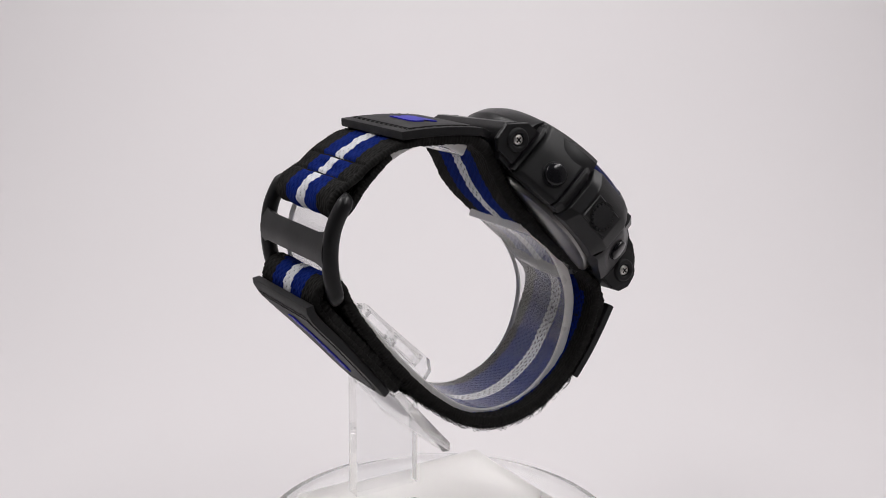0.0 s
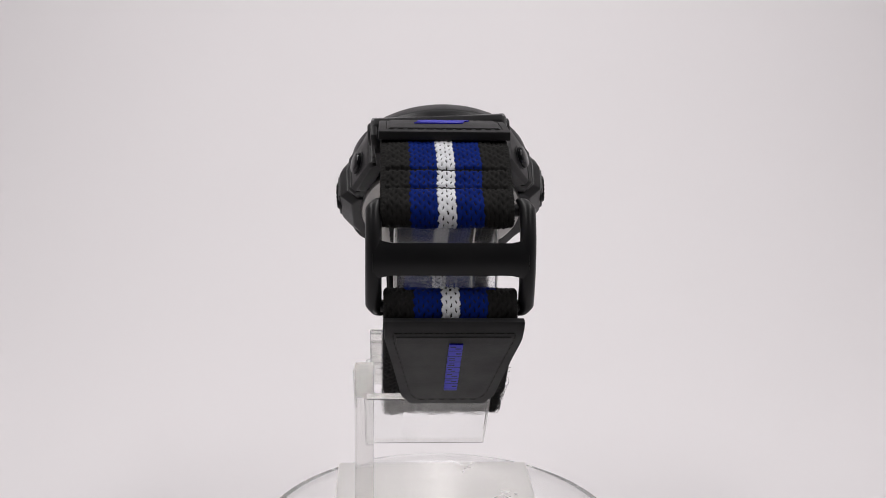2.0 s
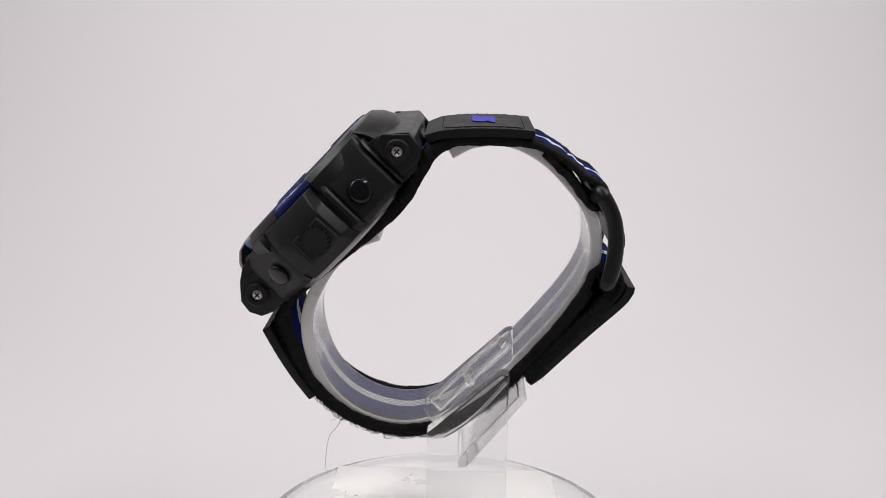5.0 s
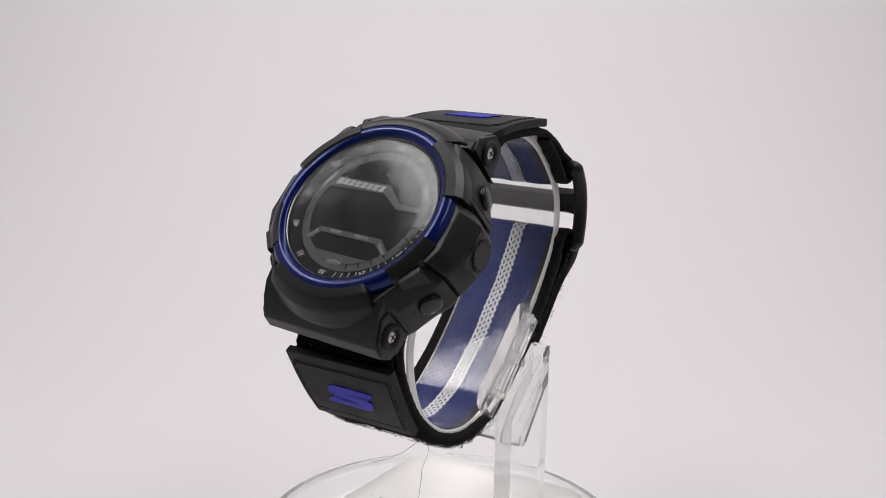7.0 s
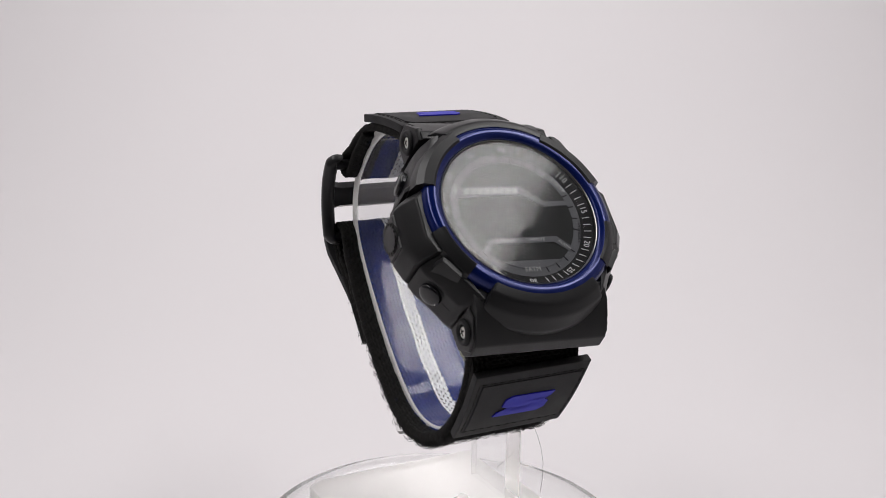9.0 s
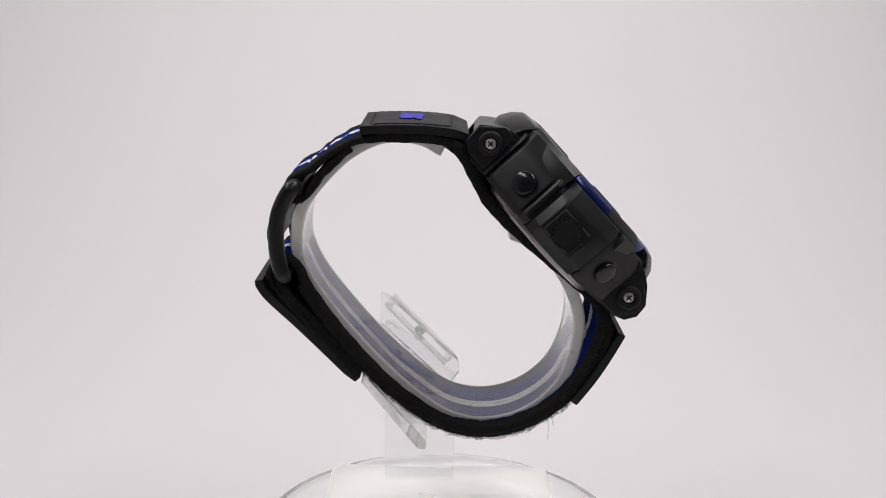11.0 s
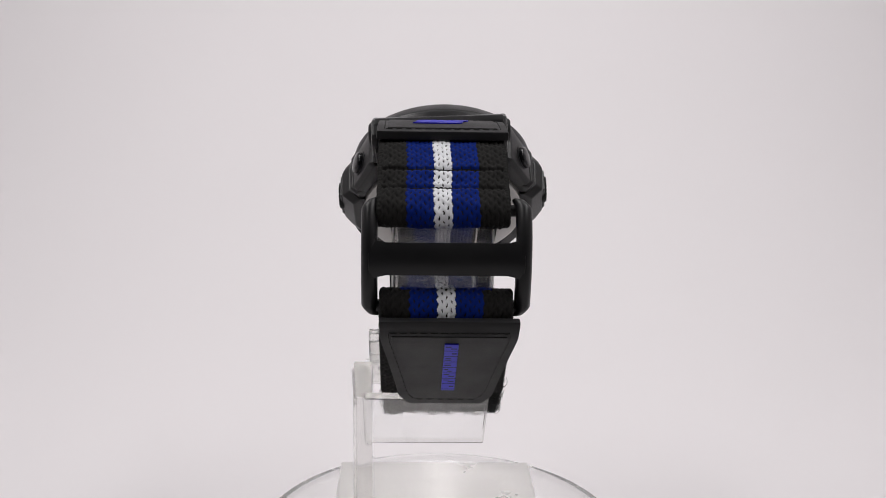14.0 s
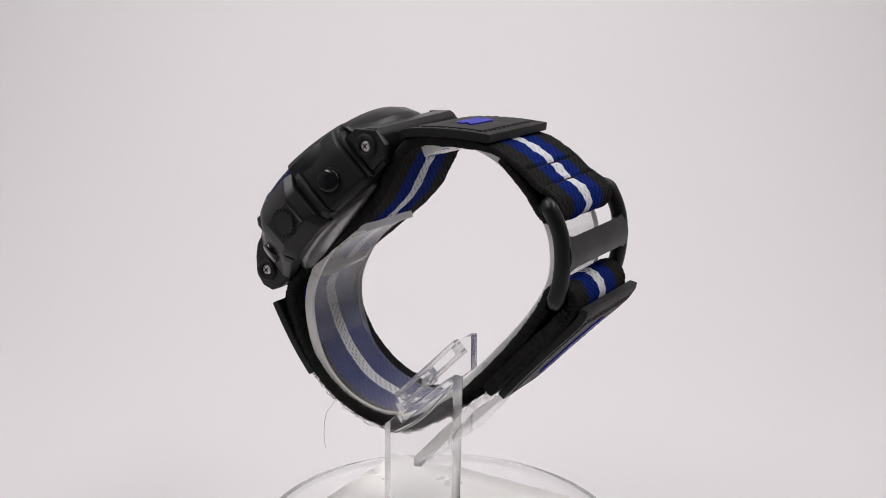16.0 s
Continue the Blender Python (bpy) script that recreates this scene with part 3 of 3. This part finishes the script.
def build_webbing():
    """The short ribbed loop of webbing that shows between the lower lug and its patch."""
    way = Way([(-36.2, 67.0), (-39.4, 61.4), (-40.0, 57.4), (-37.6, 51.0)], lambda s: -0.6, 0.4)
    loop = part("webbing_loop", slab_on(way, [(-13.4, 0), (13.4, 0), (13.4, way.length), (-13.4, way.length)], -1.6, 0.0, 0.3, 1.0), M_BLACK_YARN, watch, "ribbed black webbing")
    rows = []
    rng = random.Random(5)
    for k in range(16):
        c = 0.5 + 0.72 * k
        rows.append([way.at(x, c + 0.16 * math.sin(x * 3.2 + k * 3.14), 0.12 + 0.16 * abs(math.sin(x * 3.2 + k * 1.57)) + 0.04 * rng.random()) for x in np.arange(-9.6, 9.7, 0.24)])
    for sgn in (-1, 1):
        for c in (10.4, 11.5, 12.7):
            rows.append([way.at(sgn * c + 0.2 * math.sin(s * 3.6), s, 0.15 + 0.25 * abs(math.sin(s * 3.6 + c))) for s in np.arange(0.3, way.length, 0.2)])
    v, f = tubes(rows, 0.34, 6)
    part_data("rib_yarn", v, f, M_BLACK_YARN, loop, angle=180)


build_webbing()


def build_buckle():
    """An H-slotted buckle: two bowed side rails, a wide middle plate and two round bars."""
    rails = Way([(34.0, 94.0), (36.4, 91.6), (38.6, 87.0), (39.4, 82.0), (39.2, 77.0), (38.2, 72.4), (37.0, 69.8)], lambda s: 0.95, 0.5)
    plate = Way([(38.0, 87.2), (39.4, 84.6), (40.0, 82.4), (39.9, 80.2), (38.9, 77.8)], lambda s: 0.95, 0.5)
    n = 18
    outline = []
    for side in (1, -1):
        rng = range(n + 1) if side == 1 else range(n, -1, -1)
        for i in rng:
            x = -16.4 + 32.8 * i / n
            flare = 1.7 * max(0, (abs(x) - 13.0) / 3.8) ** 1.6
            outline.append((x, plate.length / 2 + side * (3.0 + flare)))
    buckle = part("buckle", slab_on(plate, outline, -1.5, 1.1, 0.5, 1.2), M_BUCKLE, watch, "black two-slot strap buckle")
    for sgn in (-1, 1):
        part("side_rail", bmesh_rail(rails, sgn), M_BUCKLE, buckle)
    for y, z in ((34.6, 91.9), (37.7, 71.6)):
        bar = prism([(y + 1.35 * math.cos(k * math.pi / 8), z + 1.35 * math.sin(k * math.pi / 8)) for k in range(16)], -15.0, 17.4, 0)
        part("bar", bar, M_BUCKLE, buckle)


def bmesh_rail(way, sgn):
    """One bowed side rail, rounded off at both ends."""
    bm = bmesh.new()
    k, n = 14, len(way.s)
    rings = []
    for i, s in enumerate(way.s):
        e = math.sqrt(min(1.0, min(i, n - 1 - i) / 5.0))
        rw, rh, cx = 1.75 * (0.45 + 0.55 * e), 1.9 * (0.45 + 0.55 * e), 16.3 - 1.6 * (1 - e)
        rings.append([bm.verts.new(way.at(sgn * (cx + rw * math.cos(2 * math.pi * g / k)), s, rh * math.sin(2 * math.pi * g / k))) for g in range(k)])
    for i in range(n - 1):
        for g in range(k):
            bm.faces.new((rings[i][g], rings[i][(g + 1) % k], rings[i + 1][(g + 1) % k], rings[i + 1][g]))
    bm.faces.new(rings[0])
    bm.faces.new(rings[-1])
    return bm


build_buckle()


def build_case():
    """The case head in its own axes, then set at its slant."""
    body = part("case", revolve([(0, -6.0), (19.0, -6.0), (21.0, -5.8), (22.2, -4.4), (22.8, -2.0), (22.9, 3.0), (22.4, 6.6), (21.0, 7.4), (18.0, 7.4), (18.0, 6.6), (0, 6.6)], 96), M_CASE, watch, "matt black resin case", HEAD, 40)
    part("case_back", revolve([(0, -8.3), (16.0, -8.3), (19.8, -7.9), (20.9, -7.3), (21.2, -6.4), (21.2, -5.2), (0, -5.2)], 96), M_STEEL, watch, "round steel case back", HEAD)
    top_lug = [(17.5, -6.0), (24.8, -6.2), (26.8, -3.8), (29.4, -0.8), (29.5, 1.0), (27.4, 3.0), (24.0, 5.4), (17.5, 6.4)]
    low_lug = [(-17.5, 7.6), (-21.5, 6.9), (-24.6, 5.0), (-28.0, 1.6), (-28.6, -1.6), (-27.2, -4.4), (-24.5, -5.6), (-17.5, -6.0)]
    part("lug", prism(top_lug, -16.0, 16.0, 0, 0.4), M_CASE, body, "", HEAD)
    part("lug", prism(low_lug, -16.0, 16.0, 0, 0.4), M_CASE, body, "", HEAD)
    part("top_shroud", soften(revolve([(21.6, 2.0), (27.0, 2.0), (27.2, 5.2), (25.8, 7.9), (23.6, 10.1), (21.6, 10.4)], 24, None, 57, 123, True), 0.5), M_CASE, body, "", HEAD)
    part("low_shroud", soften(revolve([(20.6, 1.0), (26.8, 1.0), (27.0, 4.2), (25.6, 7.8), (23.4, 9.9), (20.6, 10.6)], 24, None, 236, 304, True), 0.6), M_CASE, body, "", HEAD)
    for a0, a1, r in ((17, 60, 24.0), (120, 163, 24.0), (192, 222, 22.8), (318, 348, 22.8)):
        claw = revolve([(19.7, 2.0), (r, 2.0), (r + 0.5, 6.6), (r - 0.1, 9.3), (r - 1.4, 10.6), (20.5, 10.95), (19.8, 10.5)], 16, None, a0, a1, True)
        part("claw", claw, M_CASE, body, "", HEAD)
    for g in (-1, 1):
        side = lambda pts, inset=0.0: [(g * (u - (inset if 0 < i < len(pts) - 1 else 0)), v) for i, (u, v) in enumerate(pts)]
        guard = [(19.9, 6.3), (24.8, 6.2), (26.8, 4.2), (27.0, -5.4), (25.4, -9.1), (19.4, -9.2)]
        part("crown_guard", loft([(side(guard, 3.4), -6.6), (side(guard, 0.3), -3.6), (side(guard), 3.4), (side(guard, 0.9), 5.6), (side(guard, 3.4), 8.8)], 0.35), M_CASE, body, "", HEAD)
        flank = [(17.8, 9.8), (21.9, 9.8), (23.2, 6.6), (23.2, -9.0), (22.6, -10.6), (17.6, -10.8)]
        part("flank", loft([(side(flank, 1.4), -6.0), (side(flank), -4.4), (side(flank), 4.6), (side(flank, 1.2), 6.4)], 0.3), M_CASE, body, "", HEAD)
        panel = [(25.6, 4.0), (27.2, 3.4), (27.35, -4.6), (25.8, -5.2)]
        part("crown_panel", loft([(side(panel, 0.5), -3.4), (side(panel), -3.0), (side(panel), 3.0), (side(panel, 0.5), 3.4)], 0.12), M_CASE, body, "", HEAD)
        ridge = [(19.4, 8.9), (23.4, 8.9), (23.9, 8.3), (24.0, 7.5), (19.4, 7.5)]
        part("ridge", loft([(side(ridge, 1.4), -6.0), (side(ridge), -4.4), (side(ridge), 5.4), (side(ridge, 2.2), 9.2)], 0.22), M_CASE, body, "", HEAD)
        upper = [(14, 19.9), (17.2, 19.7), (18.4, 18.6), (21.2, 12.8), (23.0, 9.4), (18.2, 9.4)]
        part("pusher_guard", loft([(side(upper, 1.0), -6.2), (side(upper), -4.8), (side(upper), 3.0), (side(upper, 0.4), 6.0), (side(upper, 2.0), 9.6)], 0.4), M_CASE, body, "", HEAD)
        strip = [(14, 21.0), (17.0, 20.9), (17.9, 20.4), (14, 20.3)]
        part("ridge", loft([(side(strip), -5.8), (side(strip), 5.6), (side(strip, 1.2), 7.6)], 0.15), M_CASE, body, "", HEAD)
        lower = [(18.4, -9.25), (24.2, -9.25), (23.6, -11.2), (20.9, -14.6), (18.2, -19.0), (17.0, -20.2), (14, -20.2)]
        part("pusher_guard", loft([(side(lower, 1.2), -6.2), (side(lower), -4.6), (side(lower), 3.4), (side(lower, 1.2), 5.4), (side(lower, 3.0), 7.9)], 0.4), M_CASE, body, "", HEAD)
        rib = [(17.4, -13.9), (22.4, -10.2), (22.9, -11.4), (18.4, -15.4)]
        part("ridge", loft([(side(rib), 2.0), (side(rib, 0.4), 6.8), (side(rib, 1.4), 8.8)], 0.2), M_CASE, body, "", HEAD)
        # parting line of the moulding along the flank, and the step beside the crown
        for v0, v1, w0, u0, u1 in ((19.0, 16.2, 0.0, 17.98, 19.56), (9.8, 9.3, 0.0, 22.8, 23.05), (3.5, 2.9, 0.0, 27.19, 27.2), (-3.9, -4.6, 0.0, 27.34, 27.35), (-18.4, -16.6, 0.0, 18.57, 19.67)):
            bm = prism([(g * (u0 + 0.06), v0), (g * (u1 + 0.06), v1), (g * (u1 - 0.8), v1), (g * (u0 - 0.8), v0)], w0 - 0.09, w0 + 0.09, 2, 0.0)
            part("seam", bm, M_HAIR, body, "", HEAD)
        ear_t = [(21.2, -5.0), (26.6, -5.2), (28.9, -3.6), (29.4, 0.6), (25.0, 5.2), (21.8, 5.0)]
        ear_b = [(-18.6, -4.4), (-19.6, 4.6), (-22.8, 5.2), (-27.0, 2.4), (-28.0, -0.8), (-25.2, -5.2), (-20.0, -5.6)]
        for ear, v, u in ((ear_t, 24.6, 16.8), (ear_b, -23.6, 16.5)):
            part("lug_ear", prism(ear, g * 15.0, g * u, 0, 0.6), M_CASE, body, "", HEAD)
            to_side = HEAD @ Matrix.Translation((g * u, v, 0)) @ Matrix.Rotation(radians(g * 90), 4, "Y")
            cup = revolve([(1.5, -1.0), (1.5, 0.35), (1.75, 0.75), (2.45, 0.85), (2.85, 0.5), (2.95, -0.2), (2.95, -1.0)], 40, closed=True)
            part("collar", cup, M_RUBBER, body, "", to_side, 50)
            screw = part("screw", revolve([(0, 0.62), (0.7, 0.58), (1.2, 0.42), (1.36, 0.15), (1.36, -0.9), (0, -0.9)], 28), M_SCREW, body, "steel cross-head screw", to_side, 50)
            # black bars laid on the head stand for the shade inside its cross slots
            for w, h in ((1.6, 0.36), (0.36, 1.6)):
                slot = prism([(v - w / 2, -h / 2), (v + w / 2, -h / 2), (v + w / 2, h / 2), (v - w / 2, h / 2)], g * (u + 0.3), g * (u + 0.63 + 0.004 * w), 0)
                part("slot", slot, M_HAIR, screw, "", HEAD)
        for v, u, w, r, tilt in ((13.0, 20.9, 0.0, 2.8, 25), (-13.9, 21.2, 0.0, 2.7, -36)):
            turn = HEAD @ Matrix.Translation((g * u, v, w)) @ Matrix.Rotation(radians(g * tilt), 4, "Z")
            part("pusher_ring", drum(r + 0.45, g * -2.0, g * 0.35, 0.2), M_CASE, body, "", turn)
            dome = revolve([(r, -1.6), (r, 0.9), (r * 0.97, 1.2), (r * 0.88, 1.45), (r * 0.7, 1.58), (r * 0.35, 1.66), (0, 1.68)], 48)
            part("pusher", dome, M_GLOSS, body, "glossy black push button", turn @ Matrix.Rotation(radians(g * 90), 4, "Y"), 50)
        crown = HEAD @ Matrix.Translation((g * 26.4, -0.6, -0.1))
        cr = part("crown", drum(2.95, g * -2.0, g * 1.3, 0.3), M_CASE, body, "toothed black crown", crown)
        # solid dark ring drawn for the shade in the gap round the crown
        part("gap_shade_ring", drum(3.6, g * -1.5, g * 1.0, 0.05, 48), M_HAIR, cr, "dark ring in place of the shaded gap round the crown", crown)
        for k in range(18):
            a = 2 * math.pi * k / 18
            y, z = 3.0 * math.cos(a), 3.0 * math.sin(a)
            tooth = prism([(y + 0.50 * math.cos(a + t), z + 0.50 * math.sin(a + t)) for t in (0.8, 2.4, 3.9, 5.5)], g * -1.5, g * 1.35, 0, 0.1)
            part("tooth", tooth, M_CASE, cr, "", crown)
    bez = part("bezel", revolve([(18.5, 7.2), (18.55, 9.6), (19.0, 10.2), (19.9, 10.6), (20.9, 10.6), (21.9, 10.0), (22.5, 8.8), (22.6, 6.8)], 120), M_BLUE_METAL, watch, "glossy blue metal bezel ring", HEAD, 50)
    part("lip", revolve([(18.2, 7.6), (18.25, 9.7), (18.4, 9.85), (18.55, 9.7), (18.6, 7.6)], 120), M_STEEL, bez, "thin bright rim", HEAD)
    # dial under the glass
    dial = part("dial", prism([(18.2 * math.cos(2 * math.pi * i / 96), 18.2 * math.sin(2 * math.pi * i / 96)) for i in range(96)], 6.7, 7.6, 2), M_DIAL, watch, "black dial with printed scale", HEAD)
    part("chapter_ring", revolve([(13.7, 7.5), (13.7, 7.75), (15.6, 7.75), (15.6, 7.5)], 96), M_GREY_PRINT, dial, "grey inner ring", HEAD)
    part("flange", revolve([(15.6, 7.5), (15.6, 7.76), (18.2, 8.90), (18.2, 7.5)], 96), M_DIAL, dial, "black sloping flange", HEAD, 20)
    lcd = []
    for i in range(72):
        a = 2 * math.pi * i / 72
        lcd.append((13.7 * math.cos(a), 13.7 * math.sin(a)))
    part("display", prism(lcd, 7.4, 7.68, 2), M_LCD, dial, "dark blank digital display", HEAD)
    up_band = [(-12.0, 7.1), (2.7, 7.4), (8.0, 3.1), (13.6, 3.2), (13.6, 2.0), (7.5, 1.8), (2.3, 5.1), (-13.1, 4.3)]
    part("divider", prism(up_band, 7.6, 7.84, 2), M_GREY_PRINT, dial, "", HEAD)
    low_band = [(-11.2, -9.0), (-8.6, -6.0), (8.0, -5.9), (11.3, -8.9), (10.2, -9.9), (7.0, -7.3), (-8.1, -7.3), (-10.3, -10.3)]
    part("divider", prism(low_band, 7.6, 7.84, 2), M_GREY_PRINT, dial, "", HEAD)
    seg = [(13.75 * math.cos(radians(a)), 13.75 * math.sin(radians(a))) for a in range(238, 304, 4)]
    part("divider", prism(seg, 7.6, 7.86, 2), M_GREY_PRINT, dial, "", HEAD)
    # the maker's name as a slanted silver bar with gaps
    for k in range(8):
        x = -11.5 + 1.70 * k
        low = prism([(x, 5.25), (x + 1.35, 5.27), (x + 1.55, 5.95), (x + 0.2, 5.93)], 7.82, 7.95, 2)
        prism([(x + 0.35, 6.12), (x + 1.6, 6.14), (x + 1.85, 6.8), (x + 0.5, 6.78)], 7.82, 7.95, 2, bm=low)
        prism([(x + (0.2, 0.75, 0.5)[k % 3], 5.9), (x + (0.7, 1.3, 1.0)[k % 3], 5.9), (x + (0.8, 1.4, 1.1)[k % 3], 6.2), (x + (0.3, 0.85, 0.6)[k % 3], 6.2)], 7.82, 7.94, 2, bm=low)
        part("mark", low, M_SILVER_PRINT, dial, "", HEAD)
    words = []
    for minute in range(0, 60, 5):
        a = math.pi / 2 - 2 * math.pi * minute / 60 - radians((4, -1.6, -0.9, -1, 0.2, 1, 5.5, 4.6, 5.2, 4, 4.9, 3.9)[minute // 5])
        words.append(("60" if minute == 0 else "%02d" % minute, 16.85 * math.cos(a), 16.85 * math.sin(a), math.degrees(a) - 90, 1.85, M_PRINT))
    for hour in (24, 21, 23):
        a = math.pi / 2 - 2 * math.pi * (hour - 12) / 12
        words.append((str(hour), 14.2 * math.cos(a), 14.2 * math.sin(a), math.degrees(a) - 90, 1.4, M_DIM_PRINT))
    words += [("LIGHT", -13.5, 6.1, 58, 1.5, M_PRINT), ("ST/STP", 12.7, 7.2, -58, 1.45, M_PRINT), ("MODE", -14.2, -5.0, 108, 1.4, M_DIM_PRINT), ("UP/RESET", 14.2, -5.4, -110, 1.35, M_DIM_PRINT),
              ("HOUR", -4.4, -6.6, 0, 1.05, M_SILVER_PRINT), ("MINUTE", 2.9, -6.6, 0, 1.05, M_SILVER_PRINT), ("CHIME", -10.0, -8.2, 50, 1.05, M_SILVER_PRINT), ("ALARM", 9.2, -8.2, -45, 1.05, M_SILVER_PRINT),
              ("5ATM", -0.6, -13.9, 0, 1.55, M_SILVER_PRINT)]
    for text, u, v, rot, size, mat in words:
        cu = bpy.data.curves.new("print", "FONT")
        cu.body, cu.size, cu.align_x, cu.align_y, cu.extrude, cu.resolution_u = text, size, "CENTER", "CENTER", 0.02, 2
        ob = new("print", cu)
        bpy.context.view_layer.update()
        me = bpy.data.meshes.new_from_object(ob.evaluated_get(bpy.context.evaluated_depsgraph_get()))
        bpy.data.objects.remove(ob)
        me.transform(S @ HEAD @ Matrix.Translation((u, v, 8.36 if text.isdigit() and mat is M_PRINT else 7.90)) @ Matrix.Rotation(radians(rot), 4, "Z") @ Matrix.Rotation(radians(23.7 if text.isdigit() and mat is M_PRINT else 0), 4, "X"))
        me.materials.clear()
        me.materials.append(mat)
        ob = new("print", me)
        ob.parent = dial
    for minute in range(1, 30):
        if minute % 5:
            a = math.pi / 2 - 2 * math.pi * minute / 60
            c, s_ = math.cos(a), math.sin(a)
            bm = bmesh.new()
            ends = [[bm.verts.new((r * c - e * 0.085 * s_, r * s_ + e * 0.085 * c, 7.72 + (r - 15.6) * 0.438 + h)) for r, e in ((16.1, -1), (17.6, -1), (17.6, 1), (16.1, 1))] for h in (0.0, 0.08)]
            bm.faces.new(ends[0])
            bm.faces.new(ends[1])
            for i in range(4):
                bm.faces.new((ends[0][i], ends[0][i - 1], ends[1][i - 1], ends[1][i]))
            part("tick", bm, M_PRINT, dial, "", HEAD)
    for k in range(1, 16):
        if k % 5:
            a = math.pi / 2 - math.pi * k / 15
            c, s_ = math.cos(a), math.sin(a)
            q = [(r * c + e * 0.12 * s_, r * s_ - e * 0.12 * c) for r, e in ((13.6, -1), (15.0, -1), (15.0, 1), (13.6, 1))]
            part("tick", prism(q, 7.7, 7.85, 2), M_DIM_PRINT, dial, "", HEAD)
    glass = part("glass", prism([(18.05 * math.cos(2 * math.pi * i / 96), 18.05 * math.sin(2 * math.pi * i / 96)) for i in range(96)], 9.1, 9.7, 2, 0.0), M_GLASS, watch, "clear flat watch glass", HEAD)
    glass.visible_shadow = False


build_case()
for ob in stand.children:
    ob.visible_shadow = False
for ob in turntable.children:
    if ob.name.startswith("disc"):
        ob.visible_shadow = False


# ---- the turn of the table and of all that stands on it ----
RATE = 29.891


def turn_at(t):
    """Degrees of turn: one round in about twelve seconds, a little uneven."""
    return RATE * (t - 8.1) + 2.75 + 2.85 * math.cos(radians(RATE * t - 40.0))


def motions():
    rows = [(k / 4, pose(0, 0, 0, 0, 0, turn_at(k / 4))) for k in range(65)]
    for thing in (turntable, stand, watch):
        walk(thing, rows)


motions()
